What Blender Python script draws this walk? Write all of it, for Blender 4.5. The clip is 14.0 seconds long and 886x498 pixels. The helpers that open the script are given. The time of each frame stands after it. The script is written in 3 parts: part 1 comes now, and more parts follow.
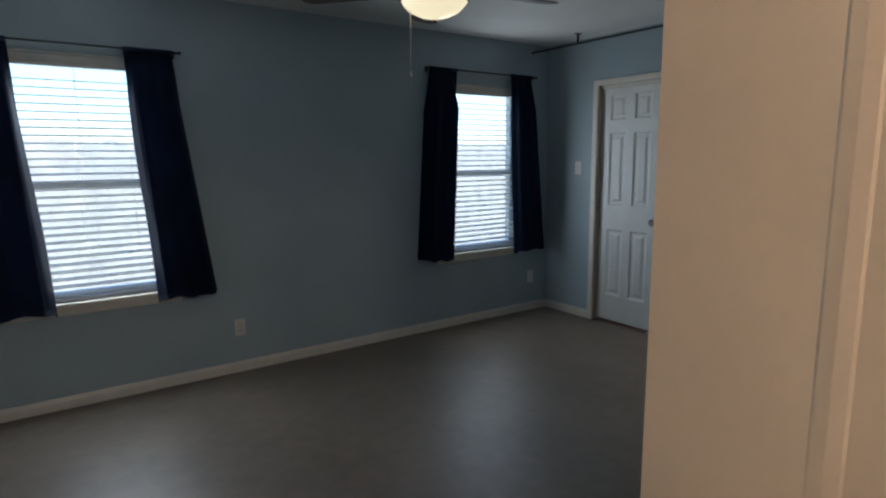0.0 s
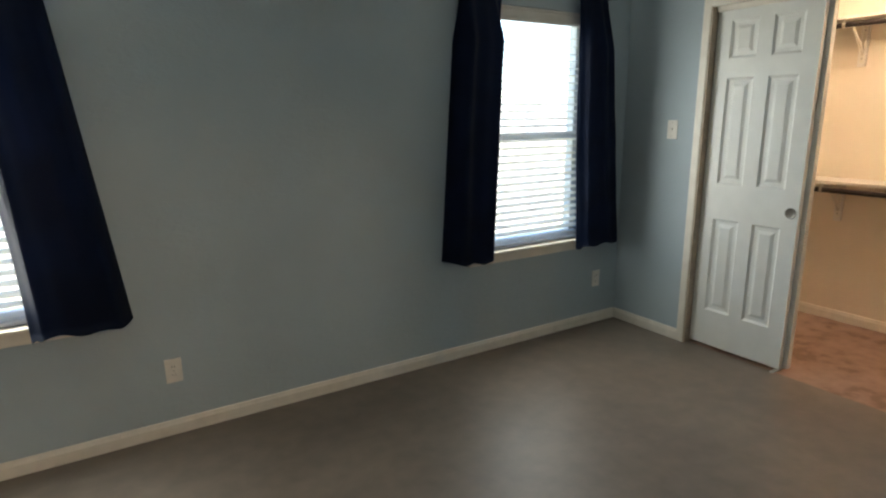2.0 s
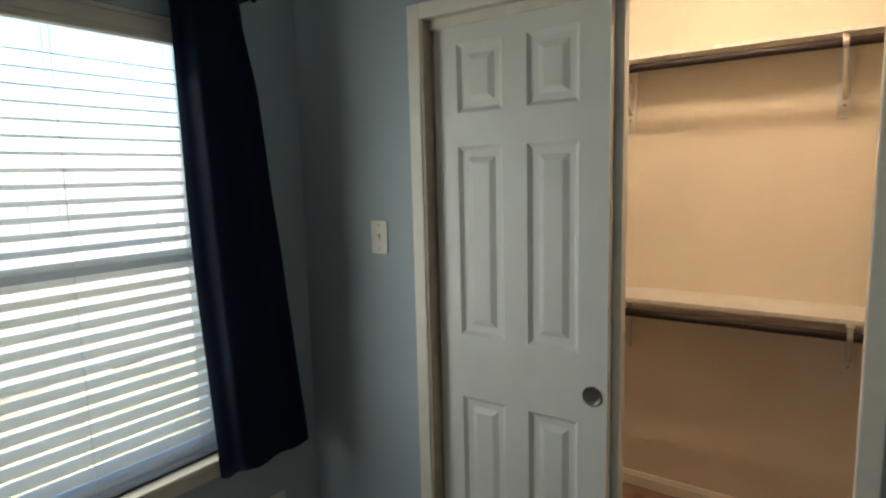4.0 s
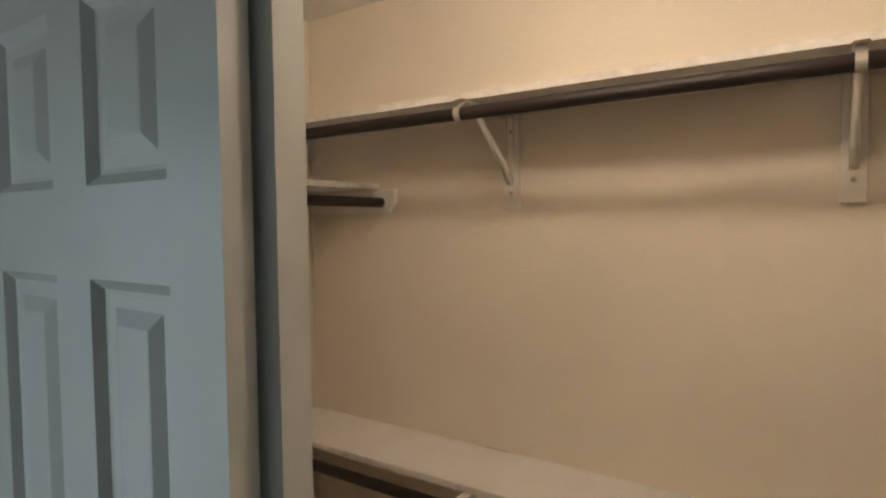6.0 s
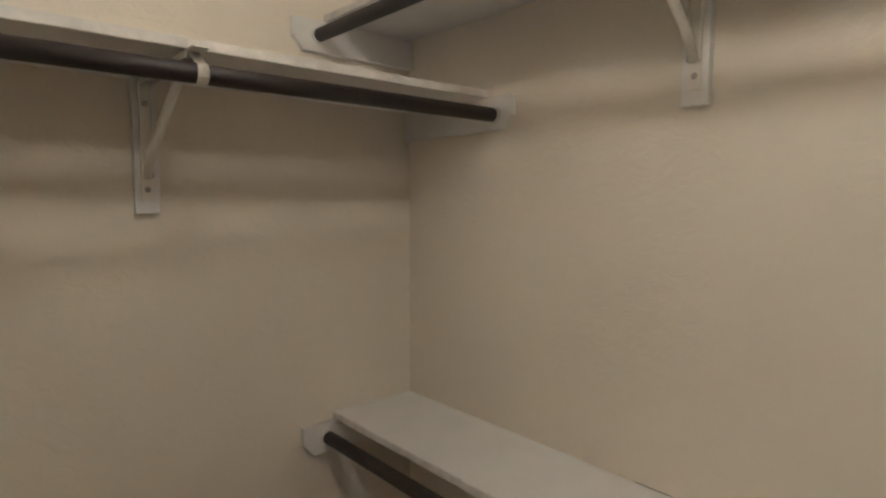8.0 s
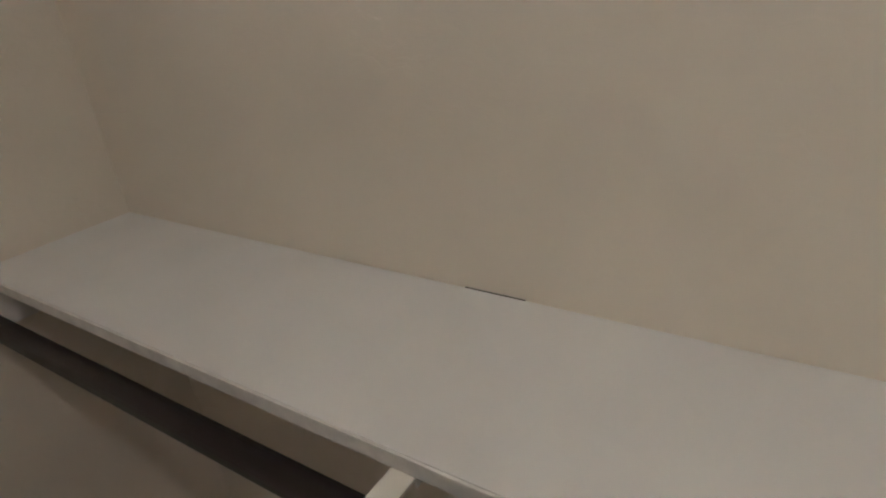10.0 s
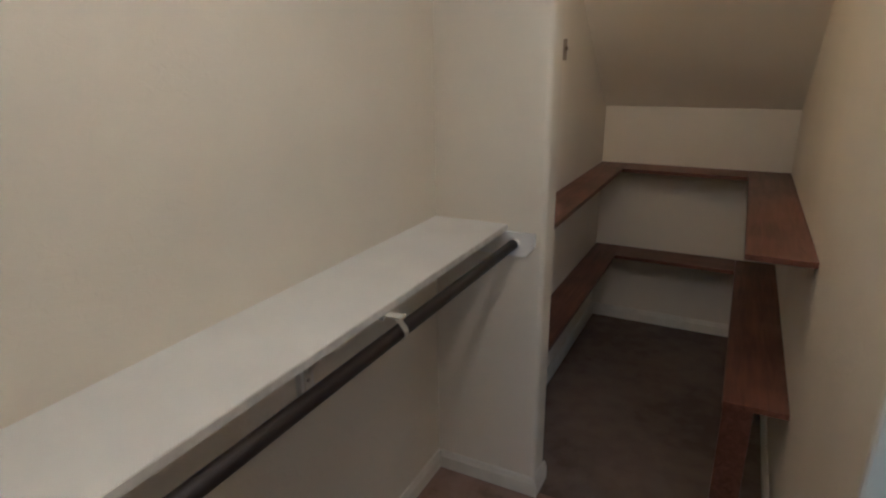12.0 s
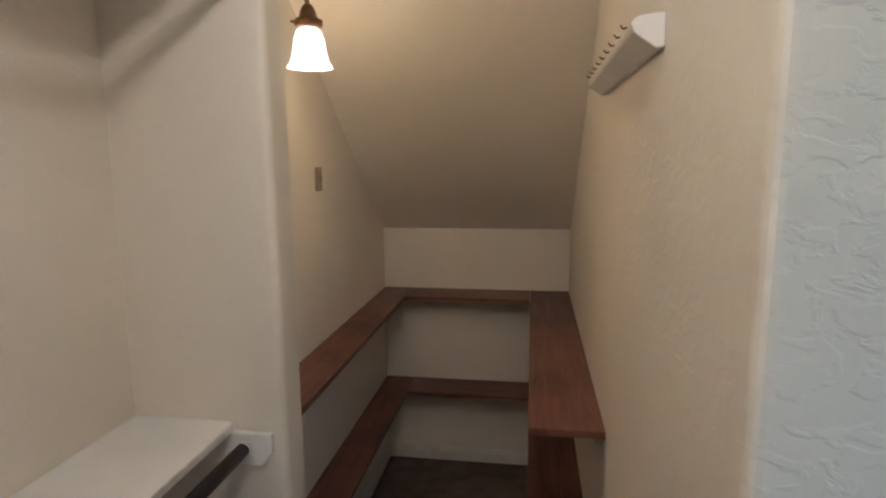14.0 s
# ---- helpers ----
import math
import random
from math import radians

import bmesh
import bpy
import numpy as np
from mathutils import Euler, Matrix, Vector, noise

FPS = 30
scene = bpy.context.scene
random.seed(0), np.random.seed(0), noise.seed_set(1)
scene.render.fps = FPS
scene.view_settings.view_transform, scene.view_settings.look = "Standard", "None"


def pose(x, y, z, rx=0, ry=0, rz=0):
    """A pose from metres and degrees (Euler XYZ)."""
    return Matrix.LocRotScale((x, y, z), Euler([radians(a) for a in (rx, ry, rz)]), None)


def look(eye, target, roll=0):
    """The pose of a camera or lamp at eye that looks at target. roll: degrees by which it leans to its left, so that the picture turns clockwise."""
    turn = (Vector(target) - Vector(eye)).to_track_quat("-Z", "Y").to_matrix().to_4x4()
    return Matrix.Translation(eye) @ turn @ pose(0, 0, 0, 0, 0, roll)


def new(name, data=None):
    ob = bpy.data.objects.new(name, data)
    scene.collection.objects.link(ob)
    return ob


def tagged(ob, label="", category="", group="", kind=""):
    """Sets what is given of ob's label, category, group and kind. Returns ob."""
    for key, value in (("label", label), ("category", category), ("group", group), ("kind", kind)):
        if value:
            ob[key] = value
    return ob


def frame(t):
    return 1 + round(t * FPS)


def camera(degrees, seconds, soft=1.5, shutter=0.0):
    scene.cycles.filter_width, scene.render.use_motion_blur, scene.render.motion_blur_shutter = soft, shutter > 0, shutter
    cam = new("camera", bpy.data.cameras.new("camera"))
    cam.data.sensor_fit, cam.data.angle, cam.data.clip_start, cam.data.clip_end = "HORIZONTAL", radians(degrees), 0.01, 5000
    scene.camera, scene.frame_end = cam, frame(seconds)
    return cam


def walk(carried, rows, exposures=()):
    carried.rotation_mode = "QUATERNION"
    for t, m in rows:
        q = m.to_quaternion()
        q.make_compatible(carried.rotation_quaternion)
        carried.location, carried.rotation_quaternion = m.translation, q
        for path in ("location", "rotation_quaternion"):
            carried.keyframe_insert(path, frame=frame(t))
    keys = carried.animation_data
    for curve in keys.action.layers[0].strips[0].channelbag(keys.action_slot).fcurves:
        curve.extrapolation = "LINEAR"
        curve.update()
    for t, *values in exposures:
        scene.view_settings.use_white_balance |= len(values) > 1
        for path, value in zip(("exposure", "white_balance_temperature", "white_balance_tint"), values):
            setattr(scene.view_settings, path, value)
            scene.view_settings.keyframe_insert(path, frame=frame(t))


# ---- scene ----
cam = camera(74.7, 14.0, soft=2.2)
PATH = [
    (0, (-4.021, -3.951, 1.455), (-2.878, -2.34, 1.141), -0.5),
    (0.5, (-3.896, -3.673, 1.408), (-2.837, -2.029, 0.989), -0.3),
    (1, (-3.662, -3.388, 1.4), (-2.644, -1.733, 0.923), -0.5),
    (1.5, (-3.457, -3.062, 1.42), (-2.441, -1.405, 0.946), -0.5),
    (2, (-3.193, -2.762, 1.445), (-2.159, -1.11, 0.996), -0.5),
    (2.5, (-2.819, -2.428, 1.451), (-1.666, -0.846, 1.043), -0.6),
    (3, (-2.407, -2.123, 1.487), (-1.115, -0.641, 1.119), -0.8),
    (3.5, (-1.984, -1.908, 1.517), (-0.519, -0.578, 1.22), -1.2),
    (4, (-1.509, -1.723, 1.554), (0.108, -0.574, 1.301), -1.4),
    (4.2, (-1.364, -1.674, 1.552), (0.283, -0.567, 1.302), -1.5),
    (6.3, (-0.14, -1.617, 1.716), (1.503, -0.478, 1.649), -0.1),
    (6.5, (-0.052, -1.572, 1.718), (1.547, -0.372, 1.645), 0.1),
    (7, (0.064, -1.477, 1.678), (1.518, -0.141, 1.610), 0.1),
    (7.5, (0.124, -1.392, 1.626), (1.473, 0.062, 1.547), 0.4),
    (7.7, (0.149, -1.379, 1.605), (1.475, 0.098, 1.508), 0.5),
    (9.8, (0.813, -1.112, 1.338), (1.999, 0.222, 0.435), -6.7),
    (10, (0.731, -1.097, 1.351), (2.206, -0.055, 0.492), -6.2),
    (10.5, (0.548, -0.921, 1.419), (2.327, -0.994, 0.508), -0.7),
    (11, (0.493, -0.816, 1.482), (2.066, -1.65, 0.571), 4.1),
    (11.5, (0.461, -0.768, 1.457), (1.663, -2.197, 0.74), 3.0),
    (12, (0.358, -0.771, 1.496), (1.229, -2.464, 0.883), -0.6),
    (12.5, (0.359, -0.826, 1.555), (0.966, -2.653, 1.012), -0.5),
    (13, (0.351, -0.924, 1.588), (0.816, -2.817, 1.144), -0.8),
    (13.5, (0.345, -1.064, 1.624), (0.747, -2.987, 1.251), -0.8),
    (14, (0.305, -1.255, 1.615), (0.607, -3.207, 1.301), -0.5),
]
EXPOSURES = [(0, 1.45, 5350, 10), (0.5, 2.25, 5500, 10), (1.5, 2.6, 6200, 9), (2.5, 2.65, 6400, 9), (3.3, 2.2, 6500, 8), (4.2, 1.8, 6400, 7), (6.3, 1.2, 5350, 4), (7.0, 1.2, 5000, -1), (7.7, 1.3, 4750, -2), (9.8, 1.2, 4450, 0), (11, 1.15, 4450, 0), (12, 1.4, 4400, 0), (13, 1.65, 4450, 1), (14, 1.6, 4500, 2)]
walk(cam, [(t, look(eye, target, roll)) for t, eye, target, roll in PATH], EXPOSURES)

# ---- world and lights ----
SUN_ELEV, SUN_ROT = 62, 205
world = bpy.data.worlds.new("sky")
scene.world = world
world.use_nodes = True
_nt = world.node_tree
_sky = _nt.nodes.new("ShaderNodeTexSky")
_sky.sky_type = "NISHITA"
_sky.sun_disc = False
_sky.sun_elevation, _sky.sun_rotation = radians(SUN_ELEV), radians(SUN_ROT)
_nt.links.new(_sky.outputs[0], _nt.nodes["Background"].inputs[0])
_nt.nodes["Background"].inputs[1].default_value = 0.15


def lamp(name, kind, energy, colour, where, target=None, size=0.1, size_y=None):
    data = bpy.data.lights.new(name, kind)
    data.energy, data.color = energy, colour
    if kind == "AREA":
        data.shape, data.size, data.size_y = "RECTANGLE", size, size_y or size
    elif kind == "SUN":
        data.angle = radians(0.53)
    else:
        data.shadow_soft_size = size
    ob = new(name, data)
    ob.matrix_world = look(where, target) if target else pose(*where)
    return ob


WARM = (1.0, 0.70, 0.46)
WARMER = (1.0, 0.57, 0.22)
lamp("sun", "SUN", 5.0, (1, 0.95, 0.87), (-1.75, -3.8, 8.0), (0, 0, 0))
SKYLIGHT = (1.0, 0.97, 0.86)
for cx, power in ((-3.75, 7.5), (-0.815, 2.9)):
    lamp("window_light", "AREA", power, SKYLIGHT, (cx, 0.004, 1.32), (cx, -1.0, 1.32), 0.85, 1.24)
for y, power in ((-1.02, 3.2), (-1.56, 3.5)):
    lamp("closet_lamp", "POINT", power, WARM, (0.42, y, 2.365), size=0.055)
lamp("sconce_lamp", "POINT", 1.1, WARMER, (0.897, -2.79, 1.885), size=0.025)
lamp("hall_lamp", "POINT", 13, WARM, (-4.0, -4.75, 2.25), size=0.08)
lamp("fan_lamp", "POINT", 0.5, WARM, (-2.47, -1.715, 2.115), size=0.05)


# ---- materials ----
def material(name, base, rough=0.6, metal=0.0, spec=0.5):
    m = bpy.data.materials.new(name)
    m.use_nodes = True
    b = m.node_tree.nodes["Principled BSDF"]
    b.inputs["Base Color"].default_value = (*base, 1)
    b.inputs["Roughness"].default_value = rough
    b.inputs["Metallic"].default_value = metal
    b.inputs["Specular IOR Level"].default_value = spec
    return m, m.node_tree.nodes, m.node_tree.links, b


def noise_at(nodes, links, scale, detail=3.0, stretch=(1, 1, 1), world_space=True):
    tc = nodes.new("ShaderNodeNewGeometry" if world_space else "ShaderNodeTexCoord")
    mp = nodes.new("ShaderNodeMapping")
    mp.inputs["Scale"].default_value = stretch
    links.new(tc.outputs["Position" if world_space else "Object"], mp.inputs[0])
    n = nodes.new("ShaderNodeTexNoise")
    n.inputs["Scale"].default_value, n.inputs["Detail"].default_value = scale, detail
    links.new(mp.outputs[0], n.inputs["Vector"])
    return n


def tint(nodes, links, b, fac, a, c, lo=0.35, hi=0.65):
    r = nodes.new("ShaderNodeValToRGB")
    r.color_ramp.elements[0].position, r.color_ramp.elements[1].position = lo, hi
    r.color_ramp.elements[0].color, r.color_ramp.elements[1].color = (*a, 1), (*c, 1)
    links.new(fac, r.inputs[0])
    links.new(r.outputs[0], b.inputs["Base Color"])
    return r


def relief(nodes, links, b, height, strength, distance=0.002):
    bp = nodes.new("ShaderNodeBump")
    bp.inputs["Strength"].default_value, bp.inputs["Distance"].default_value = strength, distance
    links.new(height, bp.inputs["Height"])
    links.new(bp.outputs[0], b.inputs["Normal"])


def shade(c, f):
    return tuple(v * f for v in c)


def wall_paint(name, base, rough=0.55, depth=0.2):
    """Rolled paint over a knockdown plaster texture."""
    m, n, l, b = material(name, base, rough)
    big = noise_at(n, l, 1.3, 3)
    tint(n, l, b, big.outputs[0], shade(base, 0.93), shade(base, 1.04))
    blot = noise_at(n, l, 26, 4, (1, 1, 1.7))
    blot.inputs["Distortion"].default_value = 0.6
    ramp = n.new("ShaderNodeValToRGB")
    ramp.color_ramp.elements[0].position, ramp.color_ramp.elements[1].position = 0.47, 0.56
    l.new(blot.outputs[0], ramp.inputs[0])
    fine = noise_at(n, l, 170, 2)
    add = n.new("ShaderNodeMath")
    add.operation = "MULTIPLY_ADD"
    add.inputs[1].default_value = 0.25
    l.new(fine.outputs[0], add.inputs[0])
    l.new(ramp.outputs[0], add.inputs[2])
    relief(n, l, b, add.outputs[0], depth, 0.002)
    return m


def plain(name, base, rough=0.5, metal=0.0, var=0.06, scale=9, bump=0.12, bscale=60):
    m, n, l, b = material(name, base, rough, metal)
    big = noise_at(n, l, scale, 4)
    tint(n, l, b, big.outputs[0], shade(base, 1 - var), shade(base, 1 + var))
    if bump:
        relief(n, l, b, noise_at(n, l, bscale, 3).outputs[0], bump, 0.001)
    return m


def wood(name, dark, light, rough=0.45, along="y"):
    m, n, l, b = material(name, light, rough)
    st = {"x": (1.5, 22, 22), "y": (22, 1.5, 22), "z": (22, 22, 1.5)}[along]
    g = noise_at(n, l, 2.2, 6, st)
    g.inputs["Distortion"].default_value = 0.8
    w = noise_at(n, l, 3.5, 4)
    mx = n.new("ShaderNodeMath")
    mx.operation = "MULTIPLY_ADD"
    mx.inputs[1].default_value = 0.55
    l.new(w.outputs[0], mx.inputs[0])
    half = n.new("ShaderNodeMath")
    half.operation = "MULTIPLY"
    half.inputs[1].default_value = 0.5
    l.new(g.outputs[0], half.inputs[0])
    l.new(half.outputs[0], mx.inputs[2])
    tint(n, l, b, mx.outputs[0], dark, light, 0.4, 0.68)
    relief(n, l, b, g.outputs[0], 0.15, 0.001)
    return m


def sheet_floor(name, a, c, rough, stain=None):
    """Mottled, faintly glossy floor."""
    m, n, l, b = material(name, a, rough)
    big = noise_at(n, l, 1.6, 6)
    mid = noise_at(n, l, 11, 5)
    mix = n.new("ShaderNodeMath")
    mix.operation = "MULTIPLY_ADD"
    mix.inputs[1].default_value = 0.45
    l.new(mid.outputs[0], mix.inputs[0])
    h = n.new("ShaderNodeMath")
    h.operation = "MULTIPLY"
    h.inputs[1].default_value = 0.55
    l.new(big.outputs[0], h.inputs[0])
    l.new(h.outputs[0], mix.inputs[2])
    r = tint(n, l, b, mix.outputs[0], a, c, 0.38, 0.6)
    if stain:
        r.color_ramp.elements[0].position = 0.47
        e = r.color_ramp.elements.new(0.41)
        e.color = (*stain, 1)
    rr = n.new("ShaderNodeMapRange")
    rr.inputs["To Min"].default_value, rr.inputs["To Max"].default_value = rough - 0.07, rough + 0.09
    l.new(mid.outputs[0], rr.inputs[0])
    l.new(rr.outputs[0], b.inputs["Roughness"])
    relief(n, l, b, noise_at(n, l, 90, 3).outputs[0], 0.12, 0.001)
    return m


def cloth(name, base):
    m, n, l, b = material(name, base, 0.6, 0, 0.2)
    weave = noise_at(n, l, 420, 2, (1, 1, 0.5))
    big = noise_at(n, l, 5, 3)
    tint(n, l, b, big.outputs[0], shade(base, 0.8), shade(base, 1.25))
    relief(n, l, b, weave.outputs[0], 0.25, 0.0006)
    return m


def thin_plastic(name, base, through_amount=0.35):
    """Vinyl that lets some light through."""
    m, n, l, b = material(name, base, 0.45)
    tr = n.new("ShaderNodeBsdfTranslucent")
    tr.inputs[0].default_value = (*base, 1)
    mix = n.new("ShaderNodeMixShader")
    mix.inputs[0].default_value = through_amount
    l.new(b.outputs[0], mix.inputs[1])
    l.new(tr.outputs[0], mix.inputs[2])
    l.new(mix.outputs[0], n["Material Output"].inputs[0])
    return m


def glowing(name, base, colour, strength, rough=0.35):
    m, n, l, b = material(name, base, rough)
    b.inputs["Emission Color"].default_value = (*colour, 1)
    b.inputs["Emission Strength"].default_value = strength
    return m


def clear_glass(name):
    m, n, l, b = material(name, (0.9, 0.95, 0.93), 0.03)
    clear, gloss, mix = n.new("ShaderNodeBsdfTransparent"), n.new("ShaderNodeBsdfGlossy"), n.new("ShaderNodeMixShader")
    clear.inputs[0].default_value = (0.93, 0.96, 0.95, 1)
    gloss.inputs["Roughness"].default_value = 0.03
    mix.inputs[0].default_value = 0.06
    l.new(clear.outputs[0], mix.inputs[1])
    l.new(gloss.outputs[0], mix.inputs[2])
    l.new(mix.outputs[0], n["Material Output"].inputs[0])
    return m


BLUE = wall_paint("blue_wall_paint", (0.375, 0.448, 0.49))
CREAM = wall_paint("cream_wall_paint", (0.75, 0.685, 0.575), 0.55, 0.17)
REVEAL = wall_paint("offwhite_wall_paint", (0.68, 0.63, 0.53), 0.6, 0.32)
HALLPAINT = wall_paint("tan_wall_paint", (0.66, 0.56, 0.44), 0.6, 0.06)
CEIL = wall_paint("ceiling_paint", (0.74, 0.75, 0.73), 0.7)
TRIM = plain("white_trim_paint", (0.72, 0.68, 0.60), 0.42, var=0.05, scale=14)
DOORPAINT = plain("white_door_paint", (0.72, 0.725, 0.69), 0.40, var=0.03, scale=8, bump=0.1, bscale=120)
BEDFLOOR = sheet_floor("grey_brown_floor", (0.138, 0.114, 0.094), (0.19, 0.158, 0.130), 0.45)
CLOSETFLOOR = sheet_floor("stained_closet_floor", (0.28, 0.18, 0.14), (0.35, 0.235, 0.185), 0.62, (0.19, 0.115, 0.082))
# closet floor again, its colours darkened to stand for the nook's shade
NOOKFLOOR = sheet_floor("shade_darkened_nook_floor", (0.122, 0.088, 0.075), (0.160, 0.118, 0.100), 0.62, (0.085, 0.058, 0.047))
JAMBTAN = plain("tan_jamb_paint", (0.42, 0.34, 0.26), 0.6, var=0.1, scale=18)
SHELFPAINT = plain("white_shelf_paint", (0.74, 0.72, 0.69), 0.45, var=0.03, scale=6, bump=0.1, bscale=80)
EDGEPAINT = plain("chipped_edge_paint", (0.68, 0.65, 0.60), 0.6, var=0.11, scale=30, bump=0.3, bscale=90)
METALWHITE = plain("white_enamel", (0.74, 0.71, 0.63), 0.35, var=0.03)
RODWOOD = wood("dark_rod_wood", (0.011, 0.0075, 0.0075), (0.027, 0.018, 0.0175), 0.5, "y")
RODWOODX = wood("dark_rod_wood_across", (0.011, 0.0075, 0.0075), (0.027, 0.018, 0.0175), 0.5, "x")
NOOKWOODY = wood("red_brown_board", (0.07, 0.026, 0.017), (0.20, 0.085, 0.058), 0.42, "y")
NOOKWOODX = wood("red_brown_board_across", (0.07, 0.026, 0.017), (0.20, 0.085, 0.058), 0.42, "x")
NAVY = cloth("navy_curtain_cloth", (0.004, 0.010, 0.031))
BLACKMETAL = plain("black_metal", (0.02, 0.02, 0.022), 0.4, 0.6, bump=0.0)
VINYL = thin_plastic("white_blind_vinyl", (0.89, 0.88, 0.85), 0.68)
VALANCE = plain("blind_valance", (0.62, 0.60, 0.55), 0.5)
GLASS = clear_glass("window_glass")
SASH = plain("white_window_vinyl", (0.74, 0.74, 0.72), 0.4, bump=0.0)
BRONZE = plain("aged_bronze", (0.16, 0.09, 0.05), 0.38, 0.85, var=0.2, scale=40)
NICKEL = plain("brushed_nickel", (0.45, 0.43, 0.40), 0.32, 0.9, bump=0.0)
PLASTIC = plain("ivory_plastic", (0.74, 0.72, 0.66), 0.35, bump=0.0)
DARKSLOT = plain("dark_slot", (0.02, 0.02, 0.02), 0.6, bump=0.0)
FANBLADE = wood("fan_blade_wood", (0.05, 0.038, 0.03), (0.10, 0.075, 0.06), 0.4, "x")
SHADEGLOW = glowing("lit_white_glass", (0.9, 0.85, 0.75), (1.0, 0.86, 0.62), 0.6)
BOWLGLOW = glowing("alabaster_glass", (0.75, 0.68, 0.52), (1.0, 0.78, 0.42), 0.35)
FENCE = wood("weathered_fence", (0.36, 0.33, 0.31), (0.50, 0.47, 0.45), 0.8, "z")
GRASS = plain("pale_dry_grass", (0.27, 0.26, 0.19), 0.9, var=0.3, scale=3, bump=0.5, bscale=40)
TANPLATE = plain("tan_plastic", (0.26, 0.19, 0.13), 0.4, bump=0.0)
PULLMETAL = plain("dark_pull_metal", (0.22, 0.205, 0.185), 0.34, 0.9, bump=0.0)
CRACK = plain("dark_gap", (0.05, 0.04, 0.03), 0.9, bump=0.0)


# ---- mesh helpers ----
def put(name, bm, mat, parent=None, label="", base=None):
    """Links a bmesh, given in world metres, as one mesh object."""
    off = Vector(base) if base else Vector((0, 0, 0))
    if parent is not None:
        top = parent
        while top.parent:
            top = top.parent
        off = Vector(top["base"])
    bmesh.ops.translate(bm, verts=bm.verts, vec=-off)
    me = bpy.data.meshes.new(name)
    bm.to_mesh(me)
    bm.free()
    for x in mat if isinstance(mat, (list, tuple)) else (mat,):
        me.materials.append(x)
    ob = new(name, me)
    if parent is not None:
        ob.parent = parent
    else:
        ob.location = off
        ob["base"] = tuple(off)
    if label:
        ob["label"] = label
    return ob


def part(name, bm, mat, parent, label=""):
    return put(name, bm, mat, parent, label)


def thing(name, base, label, category, group="", kind=""):
    ob = new(name)
    ob.location = base
    ob["base"] = tuple(base)
    ob.empty_display_size = 0.05
    return tagged(ob, label, category, group, kind)


def block(x0, x1, y0, y1, z0, z1, bevel=0.0, segs=2):
    bm = bmesh.new()
    bmesh.ops.create_cube(bm, size=1)
    for v in bm.verts:
        v.co = ((x0 + x1) / 2 + v.co.x * (x1 - x0), (y0 + y1) / 2 + v.co.y * (y1 - y0), (z0 + z1) / 2 + v.co.z * (z1 - z0))
    if bevel:
        bmesh.ops.bevel(bm, geom=bm.edges[:], offset=bevel, segments=segs, affect="EDGES", profile=0.6)
    return bm


def join(*bms):
    out = bms[0]
    for b in bms[1:]:
        me = bpy.data.meshes.new("join")
        b.to_mesh(me)
        b.free()
        out.from_mesh(me)
        bpy.data.meshes.remove(me)
    return out


def solid(xs, ys, zs, hollow=None, bevel=0.0):
    """Cells between the grid planes, without those that hollow(x, y, z) names; outer faces only."""
    nx, ny, nz = len(xs) - 1, len(ys) - 1, len(zs) - 1
    mid = lambda a, i: (a[i] + a[i + 1]) / 2
    full = {(i, j, k) for i in range(nx) for j in range(ny) for k in range(nz) if not (hollow and hollow(mid(xs, i), mid(ys, j), mid(zs, k)))}
    bm = bmesh.new()
    vs = {}

    def vert(i, j, k):
        if (i, j, k) not in vs:
            vs[i, j, k] = bm.verts.new((xs[i], ys[j], zs[k]))
        return vs[i, j, k]

    sides = (((1, 0, 0), ((1, 0, 0), (1, 1, 0), (1, 1, 1), (1, 0, 1))), ((-1, 0, 0), ((0, 0, 0), (0, 0, 1), (0, 1, 1), (0, 1, 0))),
             ((0, 1, 0), ((0, 1, 0), (0, 1, 1), (1, 1, 1), (1, 1, 0))), ((0, -1, 0), ((0, 0, 0), (1, 0, 0), (1, 0, 1), (0, 0, 1))),
             ((0, 0, 1), ((0, 0, 1), (1, 0, 1), (1, 1, 1), (0, 1, 1))), ((0, 0, -1), ((0, 0, 0), (0, 1, 0), (1, 1, 0), (1, 0, 0))))
    for i, j, k in full:
        for (dx, dy, dz), quad in sides:
            if (i + dx, j + dy, k + dz) not in full:
                bm.faces.new([vert(i + a, j + b, k + c) for a, b, c in quad])
    return bm


def tube(points, radius, sides=12, caps=True):
    """A round bar along a line of points."""
    bm = bmesh.new()
    pts = [Vector(p) for p in points]
    rings = []
    for i, p in enumerate(pts):
        d = (pts[min(i + 1, len(pts) - 1)] - pts[max(i - 1, 0)]).normalized()
        up = Vector((0, 0, 1)) if abs(d.z) < 0.9 else Vector((1, 0, 0))
        a = d.cross(up).normalized()
        b = a.cross(d)
        r = radius[i] if isinstance(radius, (list, tuple)) else radius
        rings.append([bm.verts.new(p + r * (math.cos(2 * math.pi * s / sides) * a + math.sin(2 * math.pi * s / sides) * b)) for s in range(sides)])
    for u, v in zip(rings, rings[1:]):
        for s in range(sides):
            f = bm.faces.new((u[s], u[(s + 1) % sides], v[(s + 1) % sides], v[s]))
            f.smooth = True
    if caps:
        bm.faces.new(rings[0][::-1])
        bm.faces.new(rings[-1])
    bmesh.ops.recalc_face_normals(bm, faces=bm.faces)
    return bm


